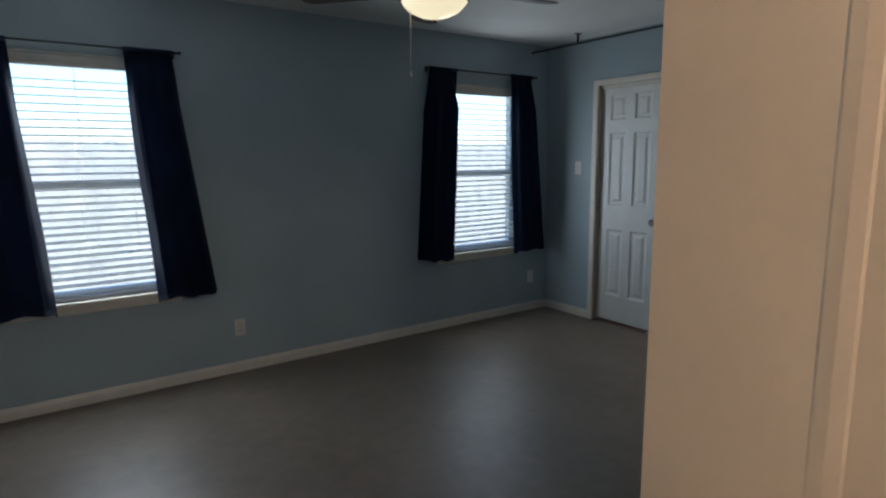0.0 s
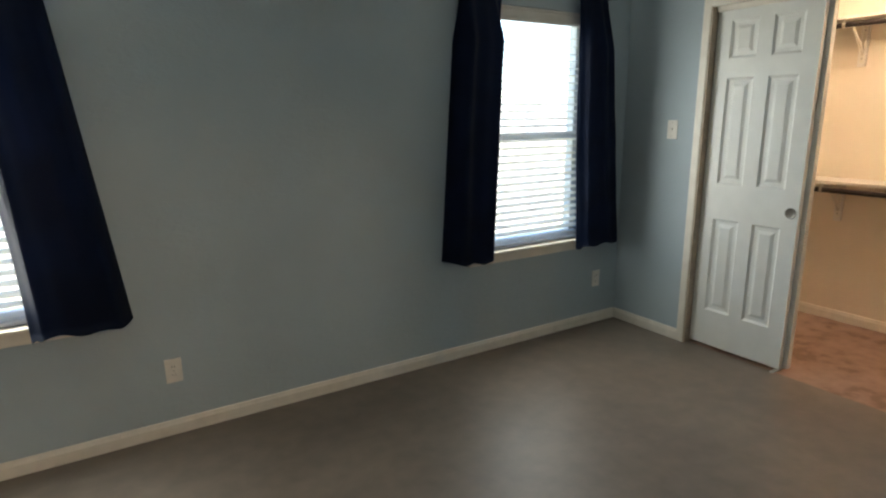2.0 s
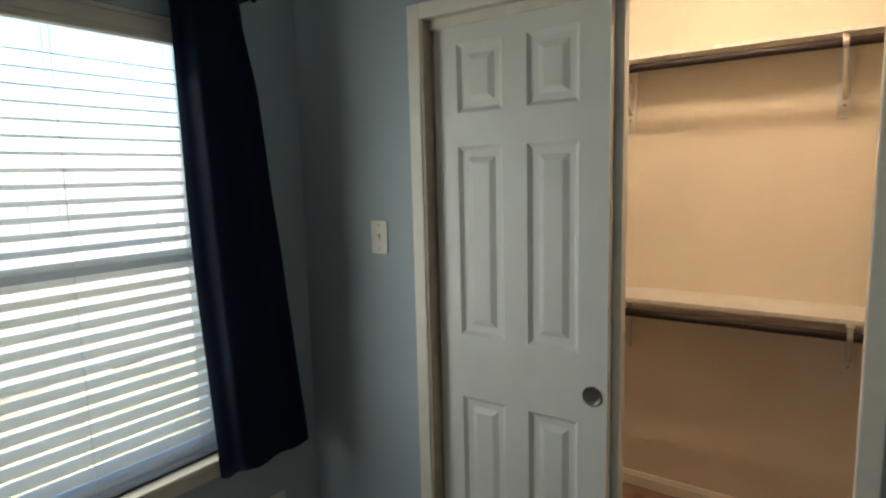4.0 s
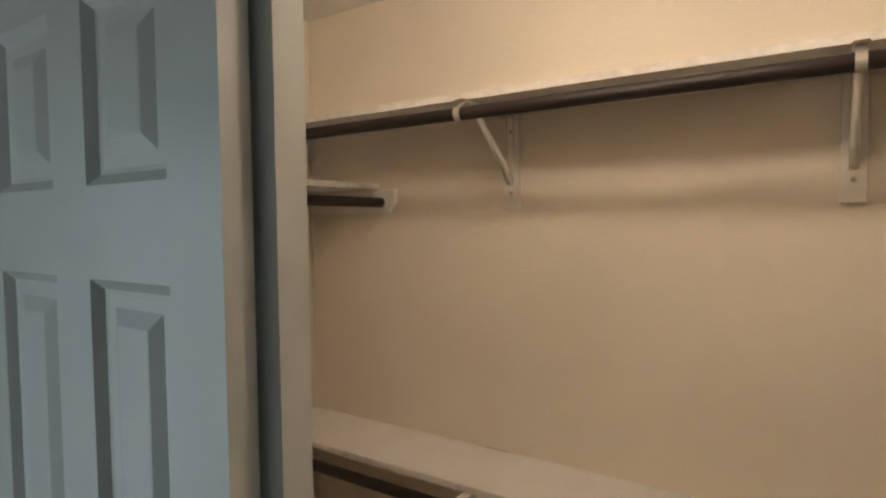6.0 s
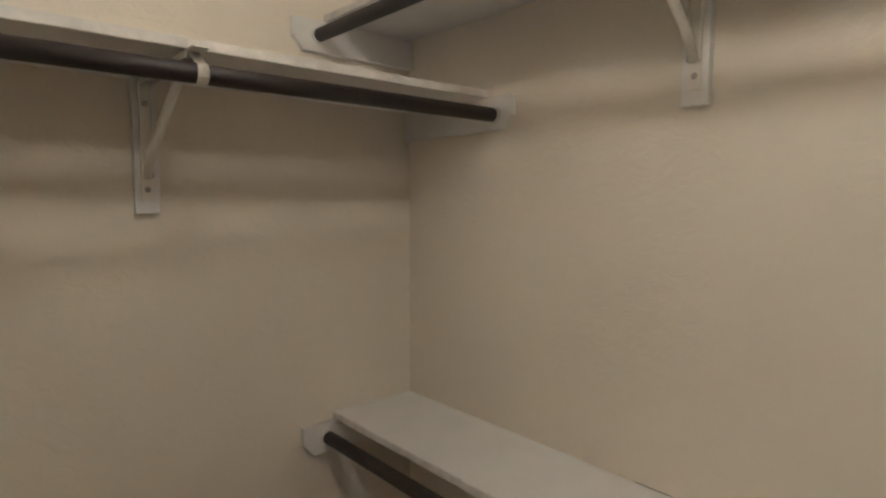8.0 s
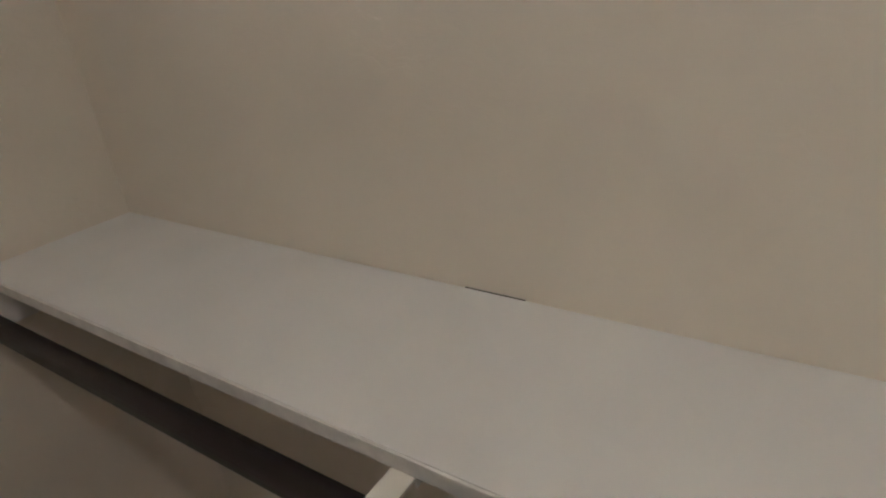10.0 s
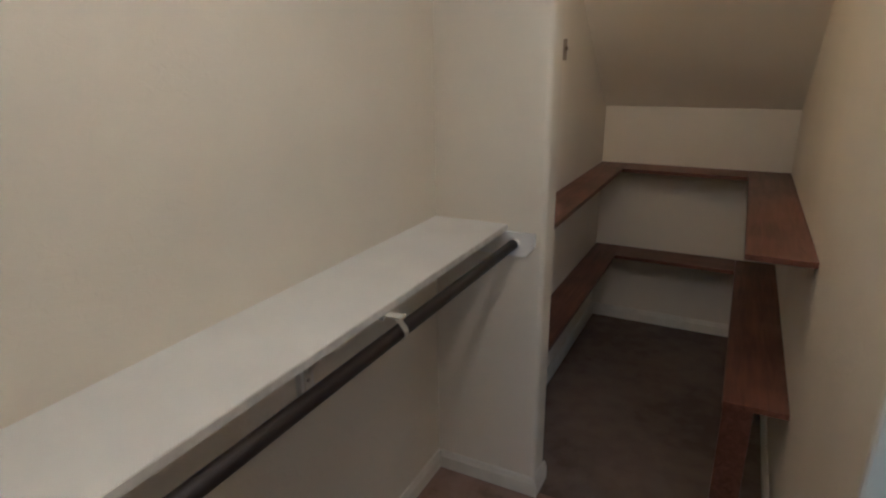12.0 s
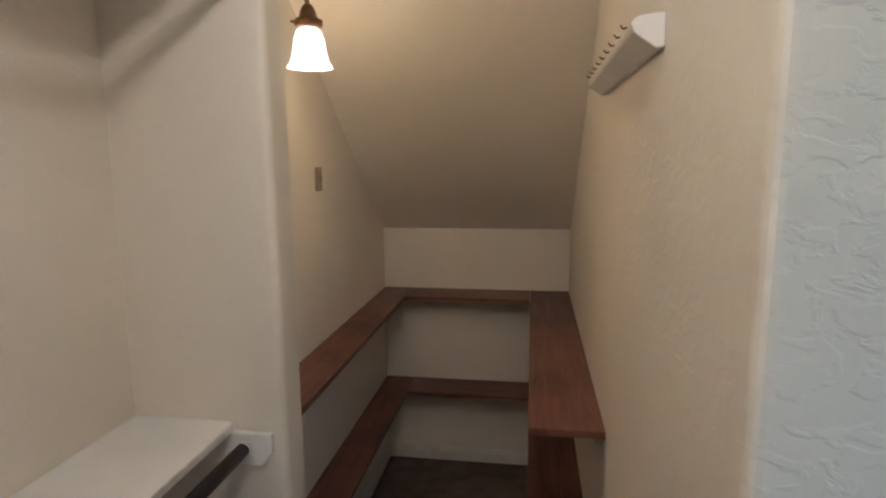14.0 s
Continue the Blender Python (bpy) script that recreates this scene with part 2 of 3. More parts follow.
def turned(centre, profile, sides=24):
    """A lathe form: profile of (radius, height) about the vertical at centre."""
    bm = bmesh.new()
    cx, cy, cz = centre
    rings = []
    for r, h in profile:
        rings.append([bm.verts.new((cx + r * math.cos(2 * math.pi * s / sides), cy + r * math.sin(2 * math.pi * s / sides), cz + h)) for s in range(sides)])
    for u, v in zip(rings, rings[1:]):
        for s in range(sides):
            f = bm.faces.new((u[s], u[(s + 1) % sides], v[(s + 1) % sides], v[s]))
            f.smooth = True
    bmesh.ops.remove_doubles(bm, verts=bm.verts, dist=1e-5)
    bmesh.ops.recalc_face_normals(bm, faces=bm.faces)
    return bm


def slab(outline, axis, a, b, bevel=0.0):
    """A flat outline, in the two other axes, drawn out along axis from a to b."""
    bm = bmesh.new()
    lift = {"x": lambda u, v, w: (w, u, v), "y": lambda u, v, w: (u, w, v), "z": lambda u, v, w: (u, v, w)}[axis]
    lo = [bm.verts.new(lift(u, v, a)) for u, v in outline]
    hi = [bm.verts.new(lift(u, v, b)) for u, v in outline]
    bm.faces.new(lo)
    bm.faces.new(hi)
    for i in range(len(lo)):
        bm.faces.new((lo[i], lo[(i + 1) % len(lo)], hi[(i + 1) % len(lo)], hi[i]))
    bmesh.ops.recalc_face_normals(bm, faces=bm.faces)
    if bevel:
        bmesh.ops.bevel(bm, geom=bm.edges[:], offset=bevel, segments=2, affect="EDGES", profile=0.6)
    return bm


def structure(name, bm, mat, label, category):
    return tagged(put(name, bm, mat), label, category, kind="structure")


# ---- the plan ----
CEILING = 2.44
XB, YN = 1.25, -0.02          # closet: back wall, north wall
WALL = 0.118                  # closet face of the wall between bedroom and closet
DOOR_N, DOOR_S, DOOR_H = -0.59, -1.757, 2.035
PART_N, PART_S, PART_X = -2.455, -2.565, 0.866
NOOK_L, NOOK_FAR = 1.062, -4.15
SOUTH_N, SOUTH_S = -3.53, -3.645
ENTRY_R, ENTRY_L = -3.41, -4.215
WIN = ((-4.20, -3.30), (-1.27, -0.36))
SILL, HEAD = 0.635, 2.05


def two_paints(bm, rule):
    for f in bm.faces:
        f.material_index = rule(f.calc_center_median(), f.normal)
    return bm


def in_window(x, z):
    return SILL < z < HEAD and any(a < x < b for a, b in WIN)


# bedroom
bm = solid([-5.3, WIN[0][0], WIN[0][1], WIN[1][0], WIN[1][1], 0, WALL], [0, 0.15], [0, SILL, HEAD, CEILING], lambda x, y, z: in_window(x, z))
structure("wall_north", bm, BLUE, "blue-grey painted wall with two window openings", "wall")
bm = solid([0, WALL], [-4.3, DOOR_S, DOOR_N, 0], [0, DOOR_H, CEILING], lambda x, y, z: DOOR_S < y < DOOR_N and z < DOOR_H)
bm.normal_update()
bmesh.ops.bevel(bm, geom=[e for e in bm.edges if all(abs(v.co.x - WALL) < 1e-4 and DOOR_S - 0.01 < v.co.y < DOOR_N + 0.01 and v.co.z < DOOR_H + 0.01 for v in e.verts) and len(e.link_faces) == 2 and abs(e.link_faces[0].normal.dot(e.link_faces[1].normal)) < 0.5], offset=0.014, segments=4, affect="EDGES", profile=0.5)
bm.normal_update()
two_paints(bm, lambda c, n: 0 if n.x < -0.5 else 2 if abs(n.x) < 0.3 and DOOR_S - 0.01 < c.y < DOOR_N + 0.01 else 1)
structure("wall_east", bm, [BLUE, CREAM, REVEAL], "plaster wall, blue towards the bedroom, cream towards the closet", "wall")
structure("wall_west", block(-5.42, -5.3, -5.72, 0.15, 0, CEILING), BLUE, "plain blue-grey painted wall", "wall")
bm = solid([-5.3, ENTRY_L, ENTRY_R, 0], [SOUTH_S, SOUTH_N], [0, 2.05, CEILING], lambda x, y, z: ENTRY_L < x < ENTRY_R and z < 2.05)
bm.normal_update()
two_paints(bm, lambda c, n: 0 if n.y > 0.5 else 1)
structure("wall_south", bm, [BLUE, HALLPAINT], "painted wall with the entry opening to the hall", "wall")
structure("floor", block(-5.3, 0.03, -5.6, 0.0, -0.1, 0), BEDFLOOR, "dull grey-brown sheet floor with a faint sheen", "floor")
# split off at the stub wall so the nook's shade can sit in its colour
structure("floor_nook", block(0.03, 1.4, -4.3, PART_N - 0.02, -0.1, -0.002), NOOKFLOOR, "brownish closet floor inside the nook, colour darkened for the shade there", "floor")
structure("floor_closet", block(0.03, 1.4, PART_N - 0.02, 0.0, -0.1, -0.002), CLOSETFLOOR, "brownish closet floor with darker stains", "floor")
structure("ceiling", block(-5.42, 1.4, -5.72, 0.15, CEILING, CEILING + 0.1), CEIL, "off-white textured ceiling", "ceiling")

# hall behind the entry
structure("wall_hall_end", block(-5.3, -2.6, -5.72, -5.6, 0, CEILING), HALLPAINT, "tan painted hall wall", "wall")
structure("wall_hall_side", block(ENTRY_R, -2.6, -5.6, SOUTH_S, 0, CEILING), HALLPAINT, "tan painted hall wall beside the entry", "wall")
structure("trim_hall", slab([(ENTRY_R + 0.003, SOUTH_S - 0.066), (ENTRY_R - 0.0015, SOUTH_S - 0.076), (ENTRY_R - 0.0028, SOUTH_S - 0.09), (ENTRY_R - 0.0015, SOUTH_S - 0.104), (ENTRY_R + 0.003, SOUTH_S - 0.114)], "z", 0, CEILING), HALLPAINT, "narrow painted moulding on the hall wall", "trim")

# closet and the nook under the stairs
structure("wall_closet_north", block(WALL, XB + 0.12, YN, 0.15, 0, CEILING), CREAM, "cream painted closet wall", "wall")
structure("wall_closet_back", block(XB, XB + 0.12, PART_S, YN, 0, CEILING), CREAM, "cream painted closet wall with lamp shadows", "wall")
bm = block(PART_X, XB, PART_S, PART_N, 0, CEILING)
bmesh.ops.bevel(bm, geom=[e for e in bm.edges if all(abs(v.co.x - PART_X) < 1e-4 for v in e.verts) and abs(e.verts[0].co.z - e.verts[1].co.z) > 1], offset=0.018, segments=5, affect="EDGES", profile=0.5)
structure("wall_partition", bm, CREAM, "cream stub wall with rounded corners", "wall")
structure("wall_nook_side", block(NOOK_L, XB + 0.12, NOOK_FAR, PART_S, 0, CEILING), CREAM, "cream painted nook wall", "wall")
structure("wall_nook_end", block(WALL, XB + 0.12, NOOK_FAR - 0.12, NOOK_FAR, 0, CEILING), CREAM, "cream painted end wall of the nook", "wall")
SLOPE_Z, SLOPE = 1.256, 0.78
ytop = NOOK_FAR + (CEILING - SLOPE_Z) / SLOPE
structure("ceiling_slope", slab([(NOOK_FAR, SLOPE_Z), (ytop, CEILING), (NOOK_FAR, CEILING)], "x", WALL, NOOK_L), CREAM, "sloping cream ceiling under the stairs", "ceiling")


def baseboard(name, points, inward, height=0.072, label="white painted baseboard with a moulded top edge"):
    """A skirting of one profile along a straight line; inward is the way it stands out from the wall."""
    (x0, y0), (x1, y1) = points
    prof = [(0, 0), (0.013, 0), (0.013, height - 0.022), (0.009, height - 0.013), (0.007, height - 0.004), (0.003, height), (0, height)]
    bm = bmesh.new()
    ix, iy = inward
    a = [bm.verts.new((x0 + ix * d, y0 + iy * d, z)) for d, z in prof]
    b = [bm.verts.new((x1 + ix * d, y1 + iy * d, z)) for d, z in prof]
    bm.faces.new(a)
    bm.faces.new(b)
    for i in range(len(a)):
        bm.faces.new((a[i], a[(i + 1) % len(a)], b[(i + 1) % len(a)], b[i]))
    bmesh.ops.recalc_face_normals(bm, faces=bm.faces)
    return structure(name, bm, TRIM, label, "baseboard")


CAS = 0.047
baseboard("baseboard", ((-5.3, 0), (-0.013, 0)), (0, -1))
baseboard("baseboard", ((0, 0), (0, DOOR_N + CAS)), (-1, 0))
baseboard("baseboard", ((0, DOOR_S - CAS), (0, SOUTH_N)), (-1, 0))
baseboard("baseboard", ((ENTRY_R + 0.06, SOUTH_N), (-0.013, SOUTH_N)), (0, 1))
baseboard("baseboard", ((-5.3, SOUTH_N), (-5.3, -0.013)), (1, 0))
baseboard("baseboard", ((XB, YN), (XB, PART_N)), (-1, 0))
baseboard("baseboard", ((WALL + 0.1, YN), (XB - 0.013, YN)), (0, -1))
baseboard("baseboard", ((PART_X, PART_N), (XB - 0.013, PART_N)), (0, 1))
baseboard("baseboard", ((PART_X, PART_S), (PART_X, PART_N + 0.013)), (-1, 0))
baseboard("baseboard", ((NOOK_L, NOOK_FAR), (NOOK_L, PART_S)), (-1, 0))
baseboard("baseboard", ((WALL + 0.013, NOOK_FAR), (NOOK_L - 0.013, NOOK_FAR)), (0, 1))
baseboard("baseboard", ((WALL, NOOK_FAR), (WALL, DOOR_S - 0.01)), (1, 0))


# casing of the closet doorway
def casing(name, y0, y1, z0, z1, label):
    bm = block(-0.017, -0.0005, y0, y1, z0, z1, 0.004)
    return structure(name, bm, TRIM, label, "trim")


casing("trim_door_north", DOOR_N, DOOR_N + CAS, 0, DOOR_H + CAS, "white painted door casing")
casing("trim_door_south", DOOR_S - CAS, DOOR_S, 0, DOOR_H + CAS, "white painted door casing")
casing("trim_door_head", DOOR_S, DOOR_N, DOOR_H, DOOR_H + CAS, "white painted door casing")
structure("trim_door_jamb", block(-0.014, WALL - 0.02, DOOR_N - 0.012, DOOR_N - 0.0005, 0, DOOR_H - 0.001, 0.002), JAMBTAN, "tan painted jamb lining of the closet doorway", "trim")
structure("door_track", block(0.018, 0.117, DOOR_S + 0.004, DOOR_N - 0.014, DOOR_H - 0.03, DOOR_H - 0.001, 0.002), TRIM, "painted overhead track of the sliding doors", "track")


# ---- sliding doors ----
def sliding_door(name, x0, t, y_south, width, label, front):
    z0, z1 = 0.022, DOOR_H - 0.022
    base = (x0 + t / 2, y_south + width / 2, z0)
    door = thing(name, base, label, "door", "sliding closet doors")
    y1 = y_south + width
    # outline of the six panels, from the latch edge
    cols = ((0.085, 0.245), (0.325, 0.485))
    rows = ((0.245, 0.825), (1.035, 1.64), (1.745, 1.953))
    ys = sorted({y_south, y1, *(y_south + v * width / 0.57 for c in cols for v in c)})
    zs = sorted({z0, z1, *(z for r in rows for z in r)})
    spans = [(y_south + a * width / 0.57, y_south + b * width / 0.57, c, d) for a, b in cols for c, d in rows]
    bm = solid([x0, x0 + t], ys, zs, lambda x, y, z: any(a < y < b and c < z < d for a, b, c, d in spans))
    slab_part = part("door_slab", bm, DOORPAINT, door)
    for a, b, c, d in spans:
        # sunk moulding, flat field and raised middle, on both faces of the panel
        bm = bmesh.new()
        rings = []
        for inset, depth in ((0, 0.0), (0.012, 0.0105), (0.018, 0.0115), (0.032, 0.0115), (0.05, 0.0035), (0.054, 0.003)):
            for face, xs in ((0, x0 + depth), (1, x0 + t - depth)):
                rings.append((inset, face, [bm.verts.new((xs, yy, zz)) for yy, zz in ((a + inset, c + inset), (b - inset, c + inset), (b - inset, d - inset), (a + inset, d - inset))]))
        for face in (0, 1):
            rs = [r for i, f, r in rings if f == face]
            for u, v in zip(rs, rs[1:]):
                for s in range(4):
                    bm.faces.new((u[s], u[(s + 1) % 4], v[(s + 1) % 4], v[s]))
            bm.faces.new(rs[-1])
        bmesh.ops.recalc_face_normals(bm, faces=bm.faces)
        part("panel", bm, DOORPAINT, door)
    py, pz = y_south + 0.042, 0.913
    if front:
        cup = turned((0, 0, 0), [(0.0, 0.0006), (0.015, 0.0007), (0.021, 0.0013), (0.0245, 0.0034), (0.0275, 0.0046), (0.0295, 0.0032), (0.03, 0.0)], 32)
        bmesh.ops.transform(cup, matrix=pose(x0, py, pz, 0, -90, 0), verts=cup.verts)
        part("finger_pull", cup, PULLMETAL, door, "round brushed metal finger pull")
    for k, yy in enumerate((y_south + 0.1, y1 - 0.1)):
        part("hanger", block(x0 + 0.008, x0 + t - 0.008, yy - 0.02, yy + 0.02, z1, DOOR_H - 0.016), NICKEL, door)
    return door


sliding_door("sliding_door", 0.036, 0.034, -1.180, 0.573, "white six-panel sliding closet door, pushed open, before its twin", True)
sliding_door("sliding_door", 0.0785, 0.0385, -1.203, 0.598, "white six-panel sliding closet door, stacked behind its twin", False)
tagged(put("floor_guide", join(block(0.012, 0.112, -1.165, -1.145, 0, 0.006, 0.001), block(0.0725, 0.0765, -1.165, -1.145, 0.006, 0.03, 0.001)), PLASTIC, base=(0.065, -1.155, 0)), "small plastic floor guide under the sliding doors", "door guide")


# ---- windows, blinds, curtains ----
def window(number, a, b):
    w = thing("window_%d" % number, ((a + b) / 2, 0.1, SILL), "white vinyl single-hung window with daylight behind", "window", kind="structure")
    f = 0.045
    part("window_frame", solid([a, a + f, b - f, b], [0.075, 0.135], [SILL, SILL + f, HEAD - f, HEAD], lambda x, y, z: a + f < x < b - f and SILL + f < z < HEAD - f), SASH, w)
    rail = 1.305
    part("meeting_rail", block(a + f, b - f, 0.08, 0.12, rail - 0.022, rail + 0.022, 0.003), SASH, w)
    for z0, z1, y in ((SILL + f, rail - 0.022, 0.095), (rail + 0.022, HEAD - f, 0.11)):
        p = part("pane", block(a + f, b - f, y, y + 0.004, z0, z1), GLASS, w)
        p.visible_shadow = False
    part("window_sill", block(a - 0.04, b + 0.04, -0.045, 0.074, SILL - 0.022, SILL, 0.006), TRIM, w, "painted wooden window sill")
    part("apron", block(a - 0.02, b + 0.02, -0.016, -0.001, SILL - 0.075, SILL - 0.023, 0.004), TRIM, w)
    return w


def blind(a, b):
    a, b = a + 0.006, b - 0.006
    top, foot, pitch, y = 1.962, 0.661, 0.0435, 0.034
    th = thing("window_blind", ((a + b) / 2, y, SILL), "white horizontal slat blind lowered over the window", "blind", "window blinds")
    zv, hv = 1.965, HEAD - 0.004 - 1.965
    prof = [(0.006, 0), (-0.004, 0), (-0.008, 0.06), (-0.008, 0.16), (-0.003, 0.2), (-0.003, 0.3), (-0.0055, 0.34), (-0.0055, 0.66), (-0.003, 0.7), (-0.003, 0.8), (-0.008, 0.84), (-0.008, 0.95), (-0.004, 1), (0.006, 1)]
    part("valance", slab([(d, zv + h * hv) for d, h in prof], "x", a, b), VALANCE, th, "beige blind valance with moulded grooves")
    part("headrail", block(a + 0.004, b - 0.004, 0.008, 0.058, 1.985, HEAD - 0.006, 0.003), VALANCE, th)
    # one curved slat, shared
    tilt = radians(13)
    bm = bmesh.new()
    rows = []
    for s in range(7):
        u = (s / 6 - 0.5) * 0.0545
        crown = 0.0035 * (1 - (2 * s / 6 - 1) ** 2)
        yy, zz = u * math.cos(tilt) - crown * math.sin(tilt), u * math.sin(tilt) + crown * math.cos(tilt)
        rows.append([bm.verts.new((x, yy, zz)) for x in (-(b - a) / 2, (b - a) / 2)])
    for u, v in zip(rows, rows[1:]):
        f = bm.faces.new((u[0], u[1], v[1], v[0]))
        f.smooth = True
    me = bpy.data.meshes.new("slat")
    bm.to_mesh(me)
    bm.free()
    me.materials.append(VINYL)
    n = int((top - foot) / pitch)
    for i in range(n):
        s = new("slat", me)
        s.parent = th
        s.location = (0, 0, foot + 0.018 + pitch * i - SILL)
        s.rotation_euler = (0, random.uniform(-0.0004, 0.0004), 0)
    part("bottom_rail", block(a, b, y - 0.025, y + 0.025, foot - 0.022, foot - 0.004, 0.004), VINYL, th)
    for fx in (0.13, 0.5, 0.87):
        x = a + fx * (b - a)
        for yy in (y - 0.024, y + 0.024):
            part("ladder_cord", block(x - 0.0007, x + 0.0007, yy - 0.0006, yy + 0.0006, foot - 0.01, 1.99), SASH, th)
    return th


for i, (a, b) in enumerate(WIN):
    window(i + 1, a, b)
    blind(a, b)


def curtain(x_top, x_foot, z_top, z_foot, y, side, label, seed):
    """Cloth that hangs from the rod; its margin towards the window (side = 1: high x) curls back to the wall."""
    rnd = random.Random(seed)
    nu, nv = 44, 34
    th = thing("curtain", ((x_top[0] + x_top[1]) / 2, y, z_foot), label, "curtain", "navy curtains")
    ph = [rnd.uniform(0, 6.28) for _ in range(5)]
    bm = bmesh.new()
    grid = []
    for j in range(nv + 1):
        v = j / nv
        l, r = x_top[0] + (x_foot[0] - x_top[0]) * v, x_top[1] + (x_foot[1] - x_top[1]) * v
        hang = min(1.0, v * 5)
        row = []
        for i in range(nu + 1):
            u = i / nu
            w = 1 - u if side > 0 else u          # 0 at the window's side
            curl = max(0.0, 1 - w / 0.3)
            curl = curl ** 0.85 * hang
            across = w * 0.4 if w < 0.3 else 0.12 + (w - 0.3) / 0.7 * 0.88
            across += (w - across) * (1 - hang)
            back = max(0.0, (w - 0.86) / 0.14) ** 1.6 * (0.3 + 0.7 * hang)   # the outer margin returns to the wall
            belly = math.sin(math.pi * min(1, v * 1.05)) * 0.014 * (1 - w) * math.sin(3.1 * v + ph[0])
            fold = 0.010 * math.sin(2 * math.pi * (1.6 * u + 0.10 * math.sin(2.4 * v + ph[1])) + ph[2])
            fold += 0.006 * math.sin(2 * math.pi * (3.7 * u + 0.15 * math.sin(4 * v)) + ph[3]) * (1 - 0.55 * v)
            crease = 0.0022 * math.sin(23 * v + 9 * u + ph[4]) * math.sin(5 * u + 7 * v)
            hem = (0.006 * math.sin(7.5 * u + ph[1]) + 0.006 * math.sin(19 * u + ph[3]) - 0.02 * curl) * v ** 6
            x = l + (r - l) * (1 - across if side > 0 else across) - side * belly * curl
            yy = y - 0.072 * hang + (fold + crease) * (0.35 + 0.65 * hang) * (1 - 0.7 * curl) * (1 - back) + 0.074 * curl + (0.05 + 0.080 * hang) * back
            row.append(bm.verts.new((x, yy, z_top + (z_foot - z_top) * v + hem)))
        grid.append(row)
    for a, b in zip(grid, grid[1:]):
        for i in range(nu):
            f = bm.faces.new((a[i], a[i + 1], b[i + 1], b[i]))
            f.smooth = True
    bmesh.ops.solidify(bm, geom=bm.faces[:], thickness=0.002)
    part("drape", bm, NAVY, th)
    mid = (x_top[0] + x_top[1]) / 2
    part("rod_pocket", tube([(x_top[0], y, z_top - 0.006), (mid, y, z_top - 0.006), (x_top[1], y, z_top - 0.006)], 0.013, 10), NAVY, th)
    return th


def curtain_rod(x0, x1, y, z):
    th = thing("curtain_rod", ((x0 + x1) / 2, y, z), "thin black metal curtain rod above the window", "curtain rod", "curtain rods")
    part("pole", tube([(x0, y, z), (x1, y, z)], 0.006, 10), BLACKMETAL, th)
    for x in (x0, x1):
        part("finial", turned((x, y, z - 0.011), [(0, 0), (0.008, 0.003), (0.011, 0.011), (0.008, 0.019), (0, 0.022)], 12), BLACKMETAL, th)
    for x in (x0 + 0.03, x1 - 0.03):
        part("bracket", join(block(x - 0.006, x + 0.006, y - 0.004, -0.002, z - 0.012, z - 0.006), block(x - 0.01, x + 0.01, -0.005, -0.001, z - 0.03, z + 0.02)), BLACKMETAL, th)
    return th


curtain_rod(-4.42, -3.20, -0.062, 2.085)
curtain_rod(-1.40, -0.22, -0.062, 2.145)
curtain((-4.36, -4.045), (-4.46, -3.955), 2.09, 0.60, -0.062, 1, "navy blue curtain panel spread at the hem beside a blind", 3)
curtain((-3.505, -3.245), (-3.43, -3.065), 2.09, 0.60, -0.062, -1, "navy blue curtain panel leaning outwards beside a blind", 5)
curtain((-1.375, -1.105), (-1.478, -1.170), 2.15, 0.612, -0.062, 1, "navy blue curtain panel hanging straight over the wall", 7)
curtain((-0.525, -0.268), (-0.47, -0.085), 2.15, 0.60, -0.062, -1, "navy blue curtain panel near the room corner", 11)

# rod slung from the ceiling along the closet wall
th = thing("ceiling_rod", (-0.245, -1.6, 2.36), "thin black rod slung below the ceiling before the closet", "curtain rod")
part("pole", tube([(-0.245, -0.03, 2.36), (-0.245, -3.40, 2.36)], 0.009, 12), BLACKMETAL, th)
for y in (-0.56, -2.9):
    part("hanger", join(block(-0.252, -0.238, y - 0.007, y + 0.007, 2.352, CEILING - 0.004), block(-0.27, -0.22, y - 0.02, y + 0.02, CEILING - 0.006, CEILING - 0.001)), BLACKMETAL, th)


